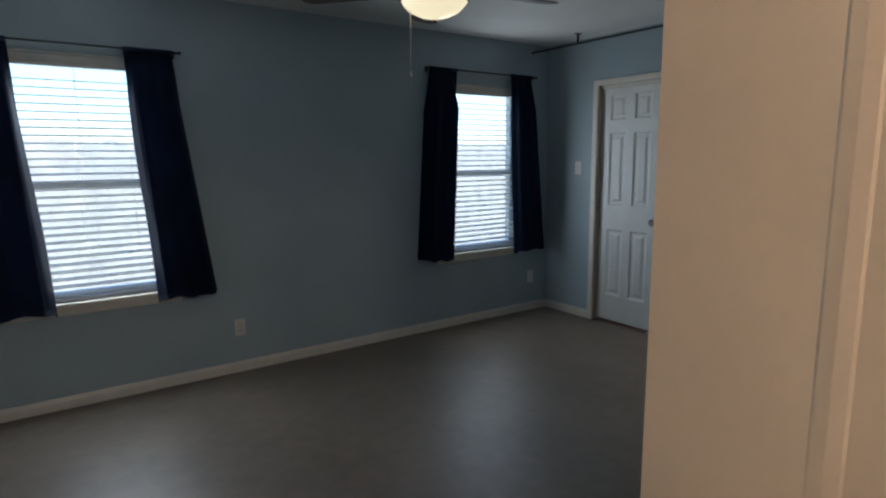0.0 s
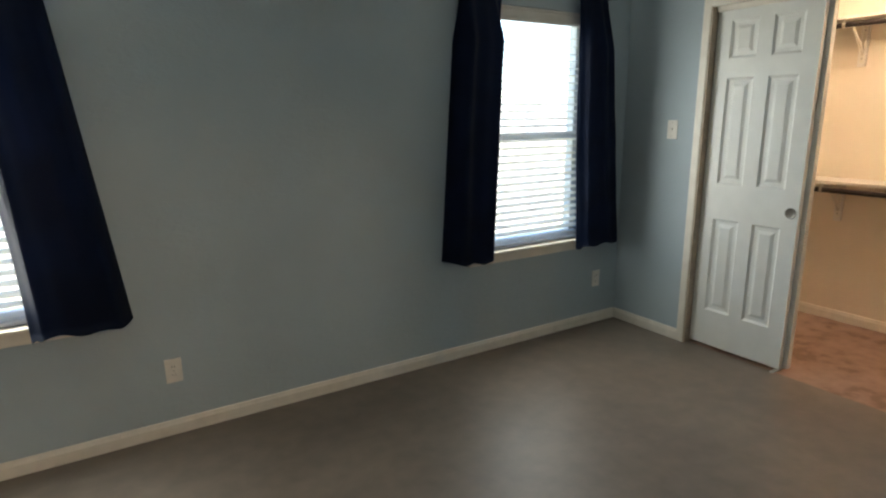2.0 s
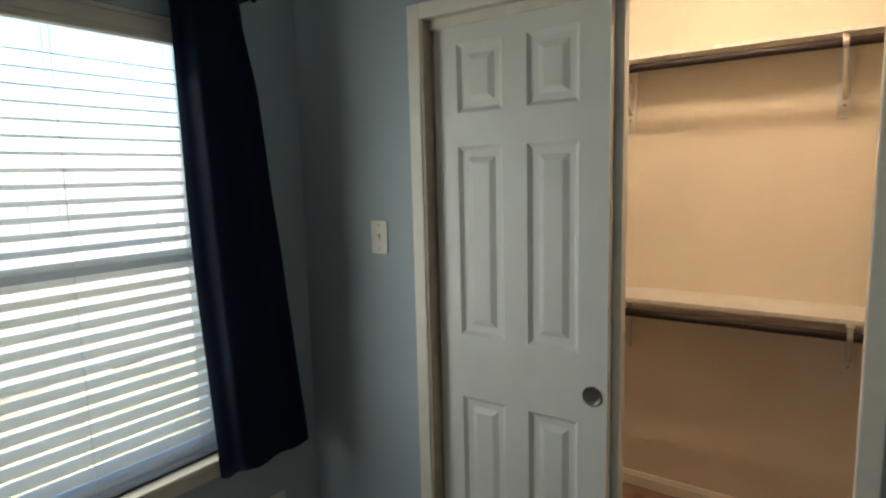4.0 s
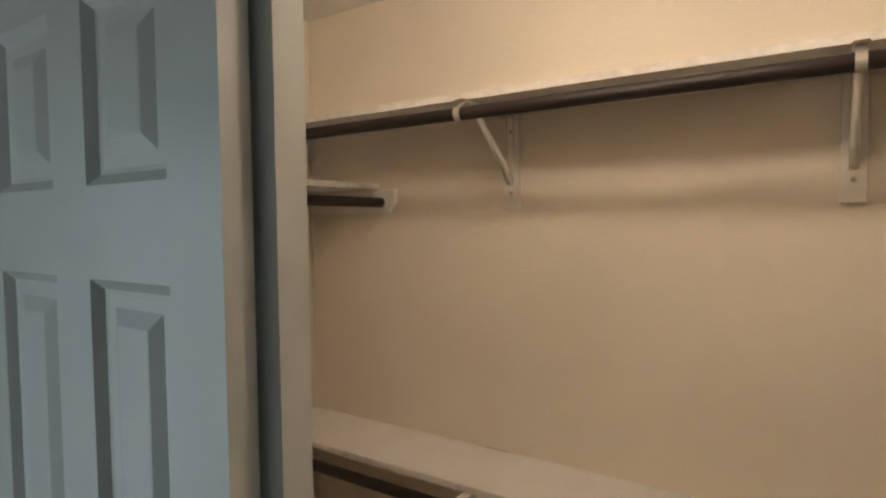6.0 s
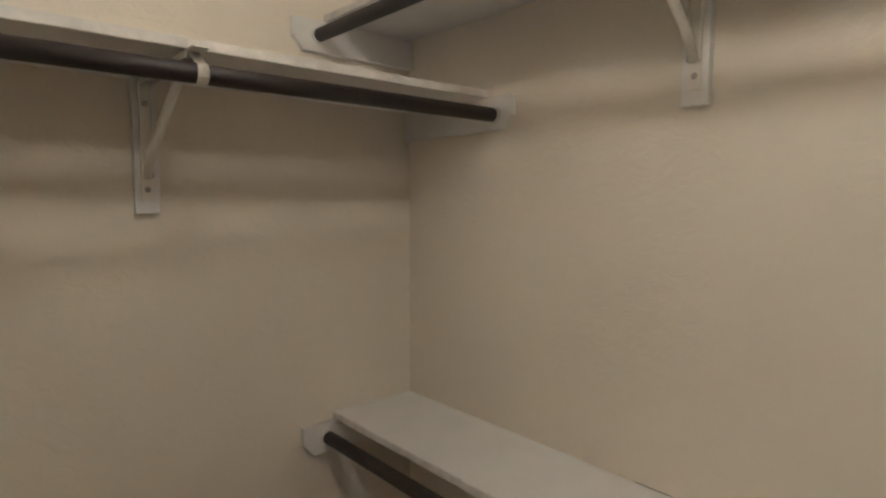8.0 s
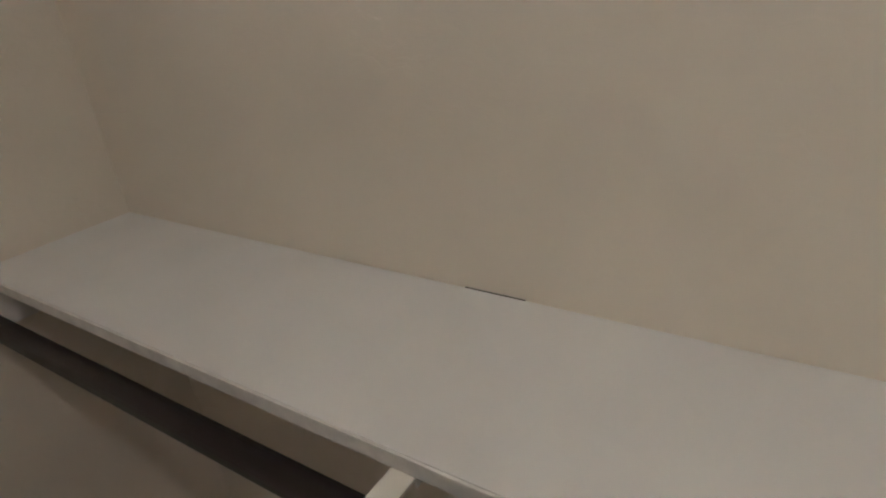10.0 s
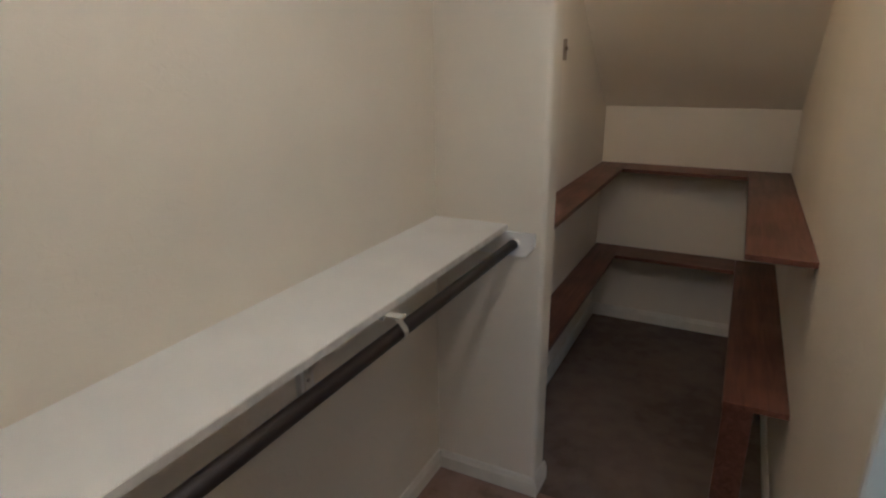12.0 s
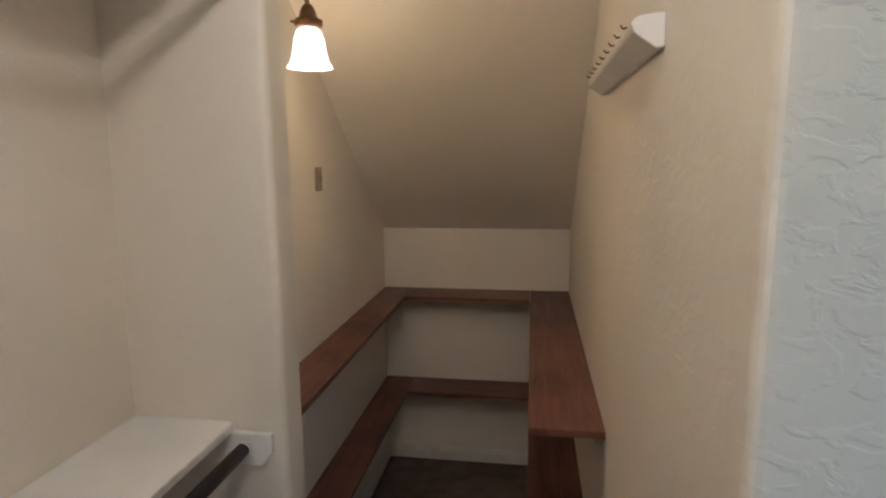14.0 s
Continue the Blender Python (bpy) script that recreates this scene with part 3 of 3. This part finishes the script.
# ---- ceiling fan ----
def ceiling_fan(x, y):
    th = thing("ceiling_fan", (x, y, CEILING), "ceiling fan with dark blades and an alabaster glass bowl light", "ceiling fan")
    part("canopy", turned((x, y, CEILING), [(0.0, -0.001), (0.07, -0.001), (0.068, -0.02), (0.04, -0.05), (0.018, -0.055), (0, -0.055)]), BRONZE, th)
    part("downrod", tube([(x, y, CEILING - 0.05), (x, y, CEILING - 0.15)], 0.013), BRONZE, th)
    part("motor_housing", turned((x, y, 2.175), [(0.0, 0.12), (0.05, 0.118), (0.10, 0.10), (0.125, 0.06), (0.12, 0.03), (0.085, 0.005), (0.07, -0.005), (0, -0.005)], 32), BRONZE, th)
    tip = math.atan2(-1.83 - y, -1.85 - x)
    for k in range(5):
        a = tip + k * 2 * math.pi / 5
        m = Matrix.Translation((x, y, 2.19)) @ Matrix.Rotation(a, 4, "Z") @ Matrix.Rotation(radians(11), 4, "X")
        bm = slab([(0.17, -0.05), (0.30, -0.062), (0.60, -0.068), (0.632, -0.05), (0.645, 0.0), (0.632, 0.05), (0.60, 0.068), (0.30, 0.062), (0.17, 0.05)], "z", -0.003, 0.003)
        bmesh.ops.transform(bm, matrix=m, verts=bm.verts)
        blade = part("blade", bm, FANBLADE, th)
        bm = slab([(0.09, -0.012), (0.16, -0.014), (0.20, -0.035), (0.24, -0.02), (0.24, 0.02), (0.20, 0.035), (0.16, 0.014), (0.09, 0.012)], "z", -0.008, -0.0035)
        bmesh.ops.transform(bm, matrix=m, verts=bm.verts)
        part("blade_iron", bm, BRONZE, blade)
    part("light_fitter", turned((x, y, 2.135), [(0, 0.04), (0.06, 0.04), (0.07, 0.02), (0.155, 0.012), (0.158, 0.004), (0.15, 0.0), (0, 0.0)], 32), BRONZE, th)
    part("glass_bowl", turned((x, y, 2.056), [(0.0, 0.0), (0.012, 0.003), (0.02, 0.010), (0.07, 0.018), (0.115, 0.04), (0.142, 0.068), (0.15, 0.084), (0.146, 0.084), (0.137, 0.068), (0.11, 0.044), (0.066, 0.023), (0.0, 0.012)], 32), BOWLGLOW, th)
    part("bowl_finial", turned((x, y, 2.043), [(0, 0), (0.008, 0.003), (0.01, 0.01), (0.006, 0.016), (0, 0.017)], 14), BRONZE, th)
    cx, cy = -2.565, -1.665
    part("pull_chain", tube([(cx, cy, 2.142), (cx, cy, 1.84)], 0.0022, 6), NICKEL, th)
    part("chain_knob", turned((cx, cy, 1.812), [(0, 0), (0.006, 0.004), (0.0065, 0.014), (0.003, 0.026), (0, 0.03)], 12), PLASTIC, th)
    return th


ceiling_fan(-2.47, -1.715)


# ---- switches and outlets ----
def wall_plate(name, centre, axis, way, sockets, label, category, skin=None, half=(0.036, 0.058)):
    """A plate 70 x 115 mm unless half sizes are given, on a wall that faces along axis (x or y), way = -1 or 1."""
    cx, cy, cz = centre
    th = thing(name, centre, label, category)
    skin = skin or PLASTIC

    def at(u0, u1, z0, z1, d0, d1, bevel=0.0):
        lo, hi = sorted((way * d0, way * d1))
        return block(cx + lo, cx + hi, cy + u0, cy + u1, cz + z0, cz + z1, bevel) if axis == "x" else block(cx + u0, cx + u1, cy + lo, cy + hi, cz + z0, cz + z1, bevel)

    part("cover_plate", at(-half[0], half[0], -half[1], half[1], 0.0005, 0.006, 0.0025), skin, th)
    if sockets:
        for z in (-0.02, 0.02):
            part("socket", at(-0.016, 0.016, z - 0.014, z + 0.014, 0.006, 0.0085, 0.002), skin, th)
            for u in (-0.006, 0.006):
                part("slot", at(u - 0.001, u + 0.001, z - 0.004, z + 0.006, 0.0085, 0.009), DARKSLOT, th)
    else:
        part("toggle_frame", at(-0.006, 0.006, -0.013, 0.013, 0.006, 0.0075), skin, th)
        part("toggle", at(-0.004, 0.004, -0.002, 0.011, 0.0075, 0.016, 0.001), skin, th)
    for z in (-0.72 * half[1], 0.72 * half[1]) if not sockets else (0.0,):
        part("screw", at(-0.003, 0.003, z - 0.003, z + 0.003, 0.006, 0.007, 0.0008), NICKEL, th)
    return th


wall_plate("light_switch", (0, -0.385, 1.346), "x", -1, False, "ivory plastic light switch on the blue wall", "light switch")
wall_plate("outlet", (-2.932, 0, 0.312), "y", -1, True, "ivory plastic wall outlet above the baseboard", "outlet")
wall_plate("outlet", (-0.205, 0, 0.322), "y", -1, True, "ivory plastic wall outlet near the room corner", "outlet")
wall_plate("light_switch", (NOOK_L, -3.245, 1.54), "x", -1, False, "tan switch plate on the nook wall", "light switch", TANPLATE, (0.028, 0.042))


# ---- closet shelves, cleats, rods and brackets ----
def shelf(x0, x1, y0, y1, top, label):
    th = thing("closet_shelf", ((x0 + x1) / 2, (y0 + y1) / 2, top - 0.019), label, "shelf", "closet shelves")
    if x1 - x0 < y1 - y0:
        part("board", block(x0 + 0.003, x1, y0, y1, top - 0.019, top, 0.001), SHELFPAINT, th)
        part("front_edge", block(x0, x0 + 0.0028, y0, y1, top - 0.0185, top - 0.0008, 0.0008), EDGEPAINT, th, "rough chipped shelf edge")
    else:
        part("board", block(x0, x1, y0 + 0.003, y1, top - 0.019, top, 0.001), SHELFPAINT, th)
        part("front_edge", block(x0, x1, y0, y0 + 0.0028, top - 0.0185, top - 0.0008, 0.0008), EDGEPAINT, th, "rough chipped shelf edge")
    return th


ZU, ZB, ZL = 2.026, 1.002, 1.829
FU, FB, FL = 0.978, 0.990, -0.345
shelf(FU, XB - 0.001, PART_N + 0.001, YN - 0.001, ZU, "white painted upper closet shelf board")
shelf(FB, XB - 0.001, PART_N + 0.001, YN - 0.001, ZB, "white painted lower closet shelf with a chipped edge")
shelf(WALL + 0.002, XB - 0.001, FL, YN - 0.001, ZL, "white painted short shelf across the closet end")


def cleat(axis, wall, way, near, far, top, label):
    """A board on the wall under a shelf end, with its outer corner cut off; near is the wall end, far the free end."""
    s = 1 if far > near else -1
    out = [(near, top), (far, top), (far, top - 0.045), (far - s * 0.028, top - 0.078), (near, top - 0.078)]
    lo, hi = sorted((wall + way * 0.0005, wall + way * 0.018))
    bm = slab(out, axis, lo, hi, 0.0015)
    return tagged(put("shelf_cleat", bm, SHELFPAINT, base=((lo + hi) / 2, (near + far) / 2, top) if axis == "x" else ((near + far) / 2, (lo + hi) / 2, top)), label, "shelf cleat", "shelf cleats")


cleat("y", YN, -1, XB - 0.001, 0.885, ZU - 0.020, "white wooden cleat under the upper shelf end")
cleat("y", YN, -1, XB - 0.001, 0.895, ZB - 0.020, "white wooden cleat under the lower shelf end")
cleat("x", XB, -1, YN - 0.001, -0.425, ZL - 0.020, "white wooden cleat under the short shelf")
cleat("x", WALL, 1, YN - 0.001, -0.425, ZL - 0.020, "white wooden cleat under the short shelf")
cleat("y", PART_N, 1, XB - 0.001, 0.895, ZB - 0.020, "white wooden cleat on the stub wall")

RU, RB, RL = (0.953, 1.968), (0.962, 0.945), (-0.374, 1.766)


def closet_rod(a, b, mat, label):
    th = thing("closet_rod", [(u + v) / 2 for u, v in zip(a, b)], label, "closet rod", "closet rods")
    part("pole", tube([a, b], 0.0165, 20), mat, th)
    for end, other in ((a, b), (b, a)):
        d = (Vector(other) - Vector(end)).normalized()
        part("socket_cup", tube([Vector(end) - d * 0.001, Vector(end) + d * 0.007], 0.0195, 20), SHELFPAINT, th)
    return th


closet_rod((RU[0], YN - 0.0195, RU[1]), (RU[0], PART_N + 0.0195, RU[1]), RODWOOD, "dark stained wooden closet rod under the upper shelf")
closet_rod((RB[0], YN - 0.0195, RB[1]), (RB[0], PART_N + 0.0195, RB[1]), RODWOOD, "dark stained wooden closet rod under the lower shelf")
closet_rod((WALL + 0.0195, RL[0], RL[1]), (XB - 0.0195, RL[0], RL[1]), RODWOODX, "dark stained wooden closet rod under the short shelf")


def shelf_bracket(m, depth, top, rod, label, tab=True):
    """Local frame: wall plane at u = 0, u outwards, w along the wall, heights from the world."""
    th = thing("shelf_bracket", m @ Vector((0, 0, top)), label, "shelf bracket", "shelf brackets")
    ru, rz = rod

    def add(name, bm, mat=METALWHITE, label=""):
        bmesh.ops.transform(bm, matrix=m, verts=bm.verts)
        bmesh.ops.recalc_face_normals(bm, faces=bm.faces)
        return part(name, bm, mat, th, label)

    add("backing_strip", block(0.0005, 0.018, -0.024, 0.024, top - 0.275, top, 0.002), SHELFPAINT)
    add("wall_channel", join(block(0.018, 0.0205, -0.0125, 0.0125, top - 0.25, top - 0.002, 0.0008), block(0.0205, 0.030, -0.0125, -0.0105, top - 0.20, top - 0.002), block(0.0205, 0.030, 0.0105, 0.0125, top - 0.20, top - 0.002)))
    add("shelf_arm", join(block(0.018, ru + 0.01, -0.0125, 0.0125, top - 0.0035, top - 0.001), block(0.018, ru - 0.03, -0.0125, -0.0105, top - 0.013, top - 0.0035), block(0.018, ru - 0.03, 0.0105, 0.0125, top - 0.013, top - 0.0035)))
    add("brace", tube([(0.024, 0, top - 0.20), (0.06, 0, top - 0.15), (ru - 0.07, 0, top - 0.012)], [0.0085, 0.0095, 0.0085], 8))
    # strap that drops from the arm and wraps the rod
    pts = [(depth + 0.003, top + 0.0165), (depth + 0.0035, top - 0.006), ((depth + ru) / 2 + 0.012, rz + 0.021)]
    if not tab:
        pts = [(ru - 0.012, top - 0.002), (ru + 0.004, rz + 0.024)]
    for k in range(13):
        a = radians(55 - k * 20)
        pts.append((ru + 0.0185 * math.cos(a), rz + 0.0185 * math.sin(a)))
    bm = bmesh.new()
    rows = []
    for i, (u, z) in enumerate(pts):
        rows.append([bm.verts.new((u, w, z)) for w in (-0.009, 0.009)])
    for a, b in zip(rows, rows[1:]):
        bm.faces.new((a[0], a[1], b[1], b[0]))
    bmesh.ops.solidify(bm, geom=bm.faces[:], thickness=0.0022)
    add("rod_hook", bm)
    for dz in (-0.05, -0.225):
        scr = turned((0, 0, 0), [(0, 0.0035), (0.004, 0.003), (0.006, 0.0005), (0.006, 0)], 12)
        bmesh.ops.transform(scr, matrix=pose(0.0205, 0, top + dz, 0, 90, 0), verts=scr.verts)
        add("screw", scr, NICKEL)
    return th


def on_back(y):
    return Matrix(((-1, 0, 0, XB), (0, 1, 0, y), (0, 0, 1, 0), (0, 0, 0, 1)))


def on_north(x):
    return Matrix(((0, 1, 0, x), (-1, 0, 0, YN), (0, 0, 1, 0), (0, 0, 0, 1)))


for y in (-0.858, -1.672):
    shelf_bracket(on_back(y), XB - FU, ZU - 0.0195, (XB - RU[0], RU[1]), "white metal shelf and rod bracket on the closet wall")
for y in (-0.848, -1.736):
    shelf_bracket(on_back(y), XB - FB, ZB - 0.0195, (XB - RB[0], RB[1]), "white metal shelf and rod bracket under the lower shelf", False)
shelf_bracket(on_north(0.552), YN - FL, ZL - 0.0195, (YN - RL[0], RL[1]), "white metal shelf and rod bracket under the short shelf")

# open joint between the lower shelf and the wall
tagged(put("shelf_gap", block(XB - 0.0022, XB - 0.0006, -0.839, -0.758, ZB + 0.0002, ZB + 0.0009), CRACK, base=(XB, -0.8, ZB)), "dark open caulk joint behind the lower shelf", "gap")


# ---- nook shelves ----
def board(x0, x1, y0, y1, top, mat, label):
    th = thing("nook_shelf", ((x0 + x1) / 2, (y0 + y1) / 2, top - 0.019), label, "shelf", "nook shelves")
    if x1 - x0 < y1 - y0:
        part("board", block(x0, x1 - 0.003, y0, y1, top - 0.019, top, 0.001), mat, th)
        part("front_edge", block(x1 - 0.0028, x1, y0, y1, top - 0.0186, top - 0.0006, 0.0008), mat, th)
    else:
        part("board", block(x0, x1, y0, y1 - 0.003, top - 0.019, top, 0.001), mat, th)
        part("front_edge", block(x0, x1, y1 - 0.0028, y1, top - 0.0186, top - 0.0006, 0.0008), mat, th)
    return th


for top, near in ((0.945, -2.632), (0.457, -2.612)):
    board(NOOK_L - 0.150, NOOK_L - 0.001, NOOK_FAR + 0.002, PART_S - 0.002, top, NOOKWOODY, "worn red-brown stained shelf board along the nook wall")
    board(WALL + 0.001, WALL + 0.190, NOOK_FAR + 0.002, near, top, NOOKWOODY, "worn red-brown stained shelf board with a free end")
    board(WALL + 0.192, NOOK_L - 0.152, NOOK_FAR + 0.002, NOOK_FAR + 0.200, top, NOOKWOODX, "worn red-brown stained shelf board across the nook end")


def strip(x0, x1, y0, y1, top, mat):
    return tagged(put("shelf_cleat", block(x0, x1, y0, y1, top - 0.045, top, 0.002), mat, base=((x0 + x1) / 2, (y0 + y1) / 2, top)), "cream painted cleat under a nook shelf", "shelf cleat", "nook cleats")


for top in (0.925, 0.437):
    strip(NOOK_L - 0.019, NOOK_L - 0.001, NOOK_FAR + 0.03, PART_S - 0.02, top, CREAM)
    strip(WALL + 0.001, WALL + 0.019, NOOK_FAR + 0.03, -2.70, top, CREAM)
    strip(WALL + 0.03, NOOK_L - 0.03, NOOK_FAR + 0.001, NOOK_FAR + 0.019, top, CREAM)
tagged(put("shelf_support", block(WALL + 0.095, WALL + 0.185, -2.665, -2.646, 0, 0.4375, 0.002), NOOKWOODY, base=(WALL + 0.14, -2.655, 0)), "dark stained upright under the low shelf end", "shelf support")


# ---- wall lamp in the nook ----
def sconce(x, y, z_foot):
    th = thing("wall_lamp", (NOOK_L, y, z_foot + 0.2), "bronze gooseneck wall lamp with a lit white bell shade", "wall lamp")
    bp = turned((0, 0, 0), [(0, 0.022), (0.02, 0.02), (0.045, 0.012), (0.056, 0.006), (0.058, 0.0005), (0, 0.0005)], 28)
    bmesh.ops.transform(bp, matrix=pose(NOOK_L, y, z_foot + 0.20, 0, -90, 0), verts=bp.verts)
    part("backplate", bp, BRONZE, th)
    arm = []
    for k in range(15):
        a = radians(180 * k / 14)
        arm.append((NOOK_L - 0.02 - (NOOK_L - 0.02 - x) * (1 - math.cos(a)) / 2, y, z_foot + 0.165 + 0.035 * (1 - k / 14) + 0.075 * math.sin(a)))
    part("arm", tube(arm, 0.0065, 12), BRONZE, th)
    part("shade_holder", turned((x, y, z_foot), [(0.0, 0.172), (0.012, 0.17), (0.02, 0.155), (0.024, 0.138), (0.036, 0.132), (0.038, 0.118), (0.03, 0.112), (0.0, 0.112)], 24), BRONZE, th)
    for k in range(3):
        a = radians(40 + 120 * k)
        part("thumb_screw", tube([(x + 0.034 * math.cos(a), y + 0.034 * math.sin(a), z_foot + 0.124), (x + 0.047 * math.cos(a), y + 0.047 * math.sin(a), z_foot + 0.124)], 0.0035, 8), BRONZE, th)
    shade_ob = part("shade", turned((x, y, z_foot), [(0.022, 0.112), (0.033, 0.104), (0.041, 0.08), (0.045, 0.05), (0.052, 0.025), (0.061, 0.010), (0.058, 0.011), (0.049, 0.028), (0.042, 0.052), (0.037, 0.085), (0.029, 0.107)], 32), SHADEGLOW, th, "lit white glass bell shade")
    shade_ob.visible_shadow = False
    return th


sconce(0.897, -2.79, 1.842)


# ---- peg rack on the nook wall ----
def peg_rack(y0, y1, z):
    th = thing("peg_rack", (WALL, (y0 + y1) / 2, z), "white painted wooden rack with a row of small hooks", "coat rack")
    out = [(WALL + 0.0005, z - 0.02), (WALL + 0.014, z - 0.022), (WALL + 0.046, z + 0.002), (WALL + 0.05, z + 0.014), (WALL + 0.042, z + 0.024), (WALL + 0.016, z + 0.028), (WALL + 0.0005, z + 0.028)]
    part("rail", slab(out, "y", y0, y1, 0.003), SHELFPAINT, th)
    n = 9
    for k in range(n):
        y = y1 - 0.05 - k * (y1 - y0 - 0.12) / (n - 1)
        part("hook", tube([(WALL + 0.04, y, z + 0.018), (WALL + 0.054, y, z + 0.017), (WALL + 0.058, y, z + 0.022)], 0.0016, 8), BRONZE, th)
    return th


peg_rack(-2.86, -2.17, 1.79)


# ---- lamp holders on the ceilings ----
def ceiling_light(x, y, label):
    th = thing("ceiling_light", (x, y, CEILING), label, "ceiling light", "closet lamp bases")
    part("base", turned((x, y, CEILING), [(0, -0.001), (0.075, -0.001), (0.072, -0.018), (0.05, -0.03), (0, -0.03)]), PLASTIC, th)
    return th


for y in (-1.02, -1.56):
    ceiling_light(0.42, y, "white lamp base on the closet ceiling")

# ---- outside ----
tagged(put("ground", block(-60, 60, 0.16, 120, -0.35, -0.30), GRASS), "dry grass behind the house", "ground", kind="structure")
fence = thing("fence", (-2.0, 4.2, -0.3), "weathered grey-brown wooden board fence behind the house", "fence")
for z in (0.1, 0.75, 1.35):
    part("rail", block(-9, 5, 4.27, 4.31, z - 0.045, z + 0.045), FENCE, fence)
pm = bpy.data.meshes.new("board")
bm = slab([(-0.0715, 0), (0.0715, 0), (0.0715, 1.96), (0.05, 1.98), (-0.05, 1.98), (-0.0715, 1.96)], "y", -0.009, 0.009)
bm.to_mesh(pm)
bm.free()
pm.materials.append(FENCE)
rnd = random.Random(9)
for k in range(96):
    o = new("board", pm)
    o.parent = fence
    o.location = (-7.0 + 0.146 * k, 0.055 + rnd.uniform(-0.002, 0.002), rnd.uniform(-0.02, 0.02))
    o.rotation_euler = (0, rnd.uniform(-0.006, 0.006), 0)
for k in range(6):
    part("post", block(-8.17 + 2.4 * k, -8.08 + 2.4 * k, 4.31, 4.40, -0.3, 1.62), FENCE, fence)
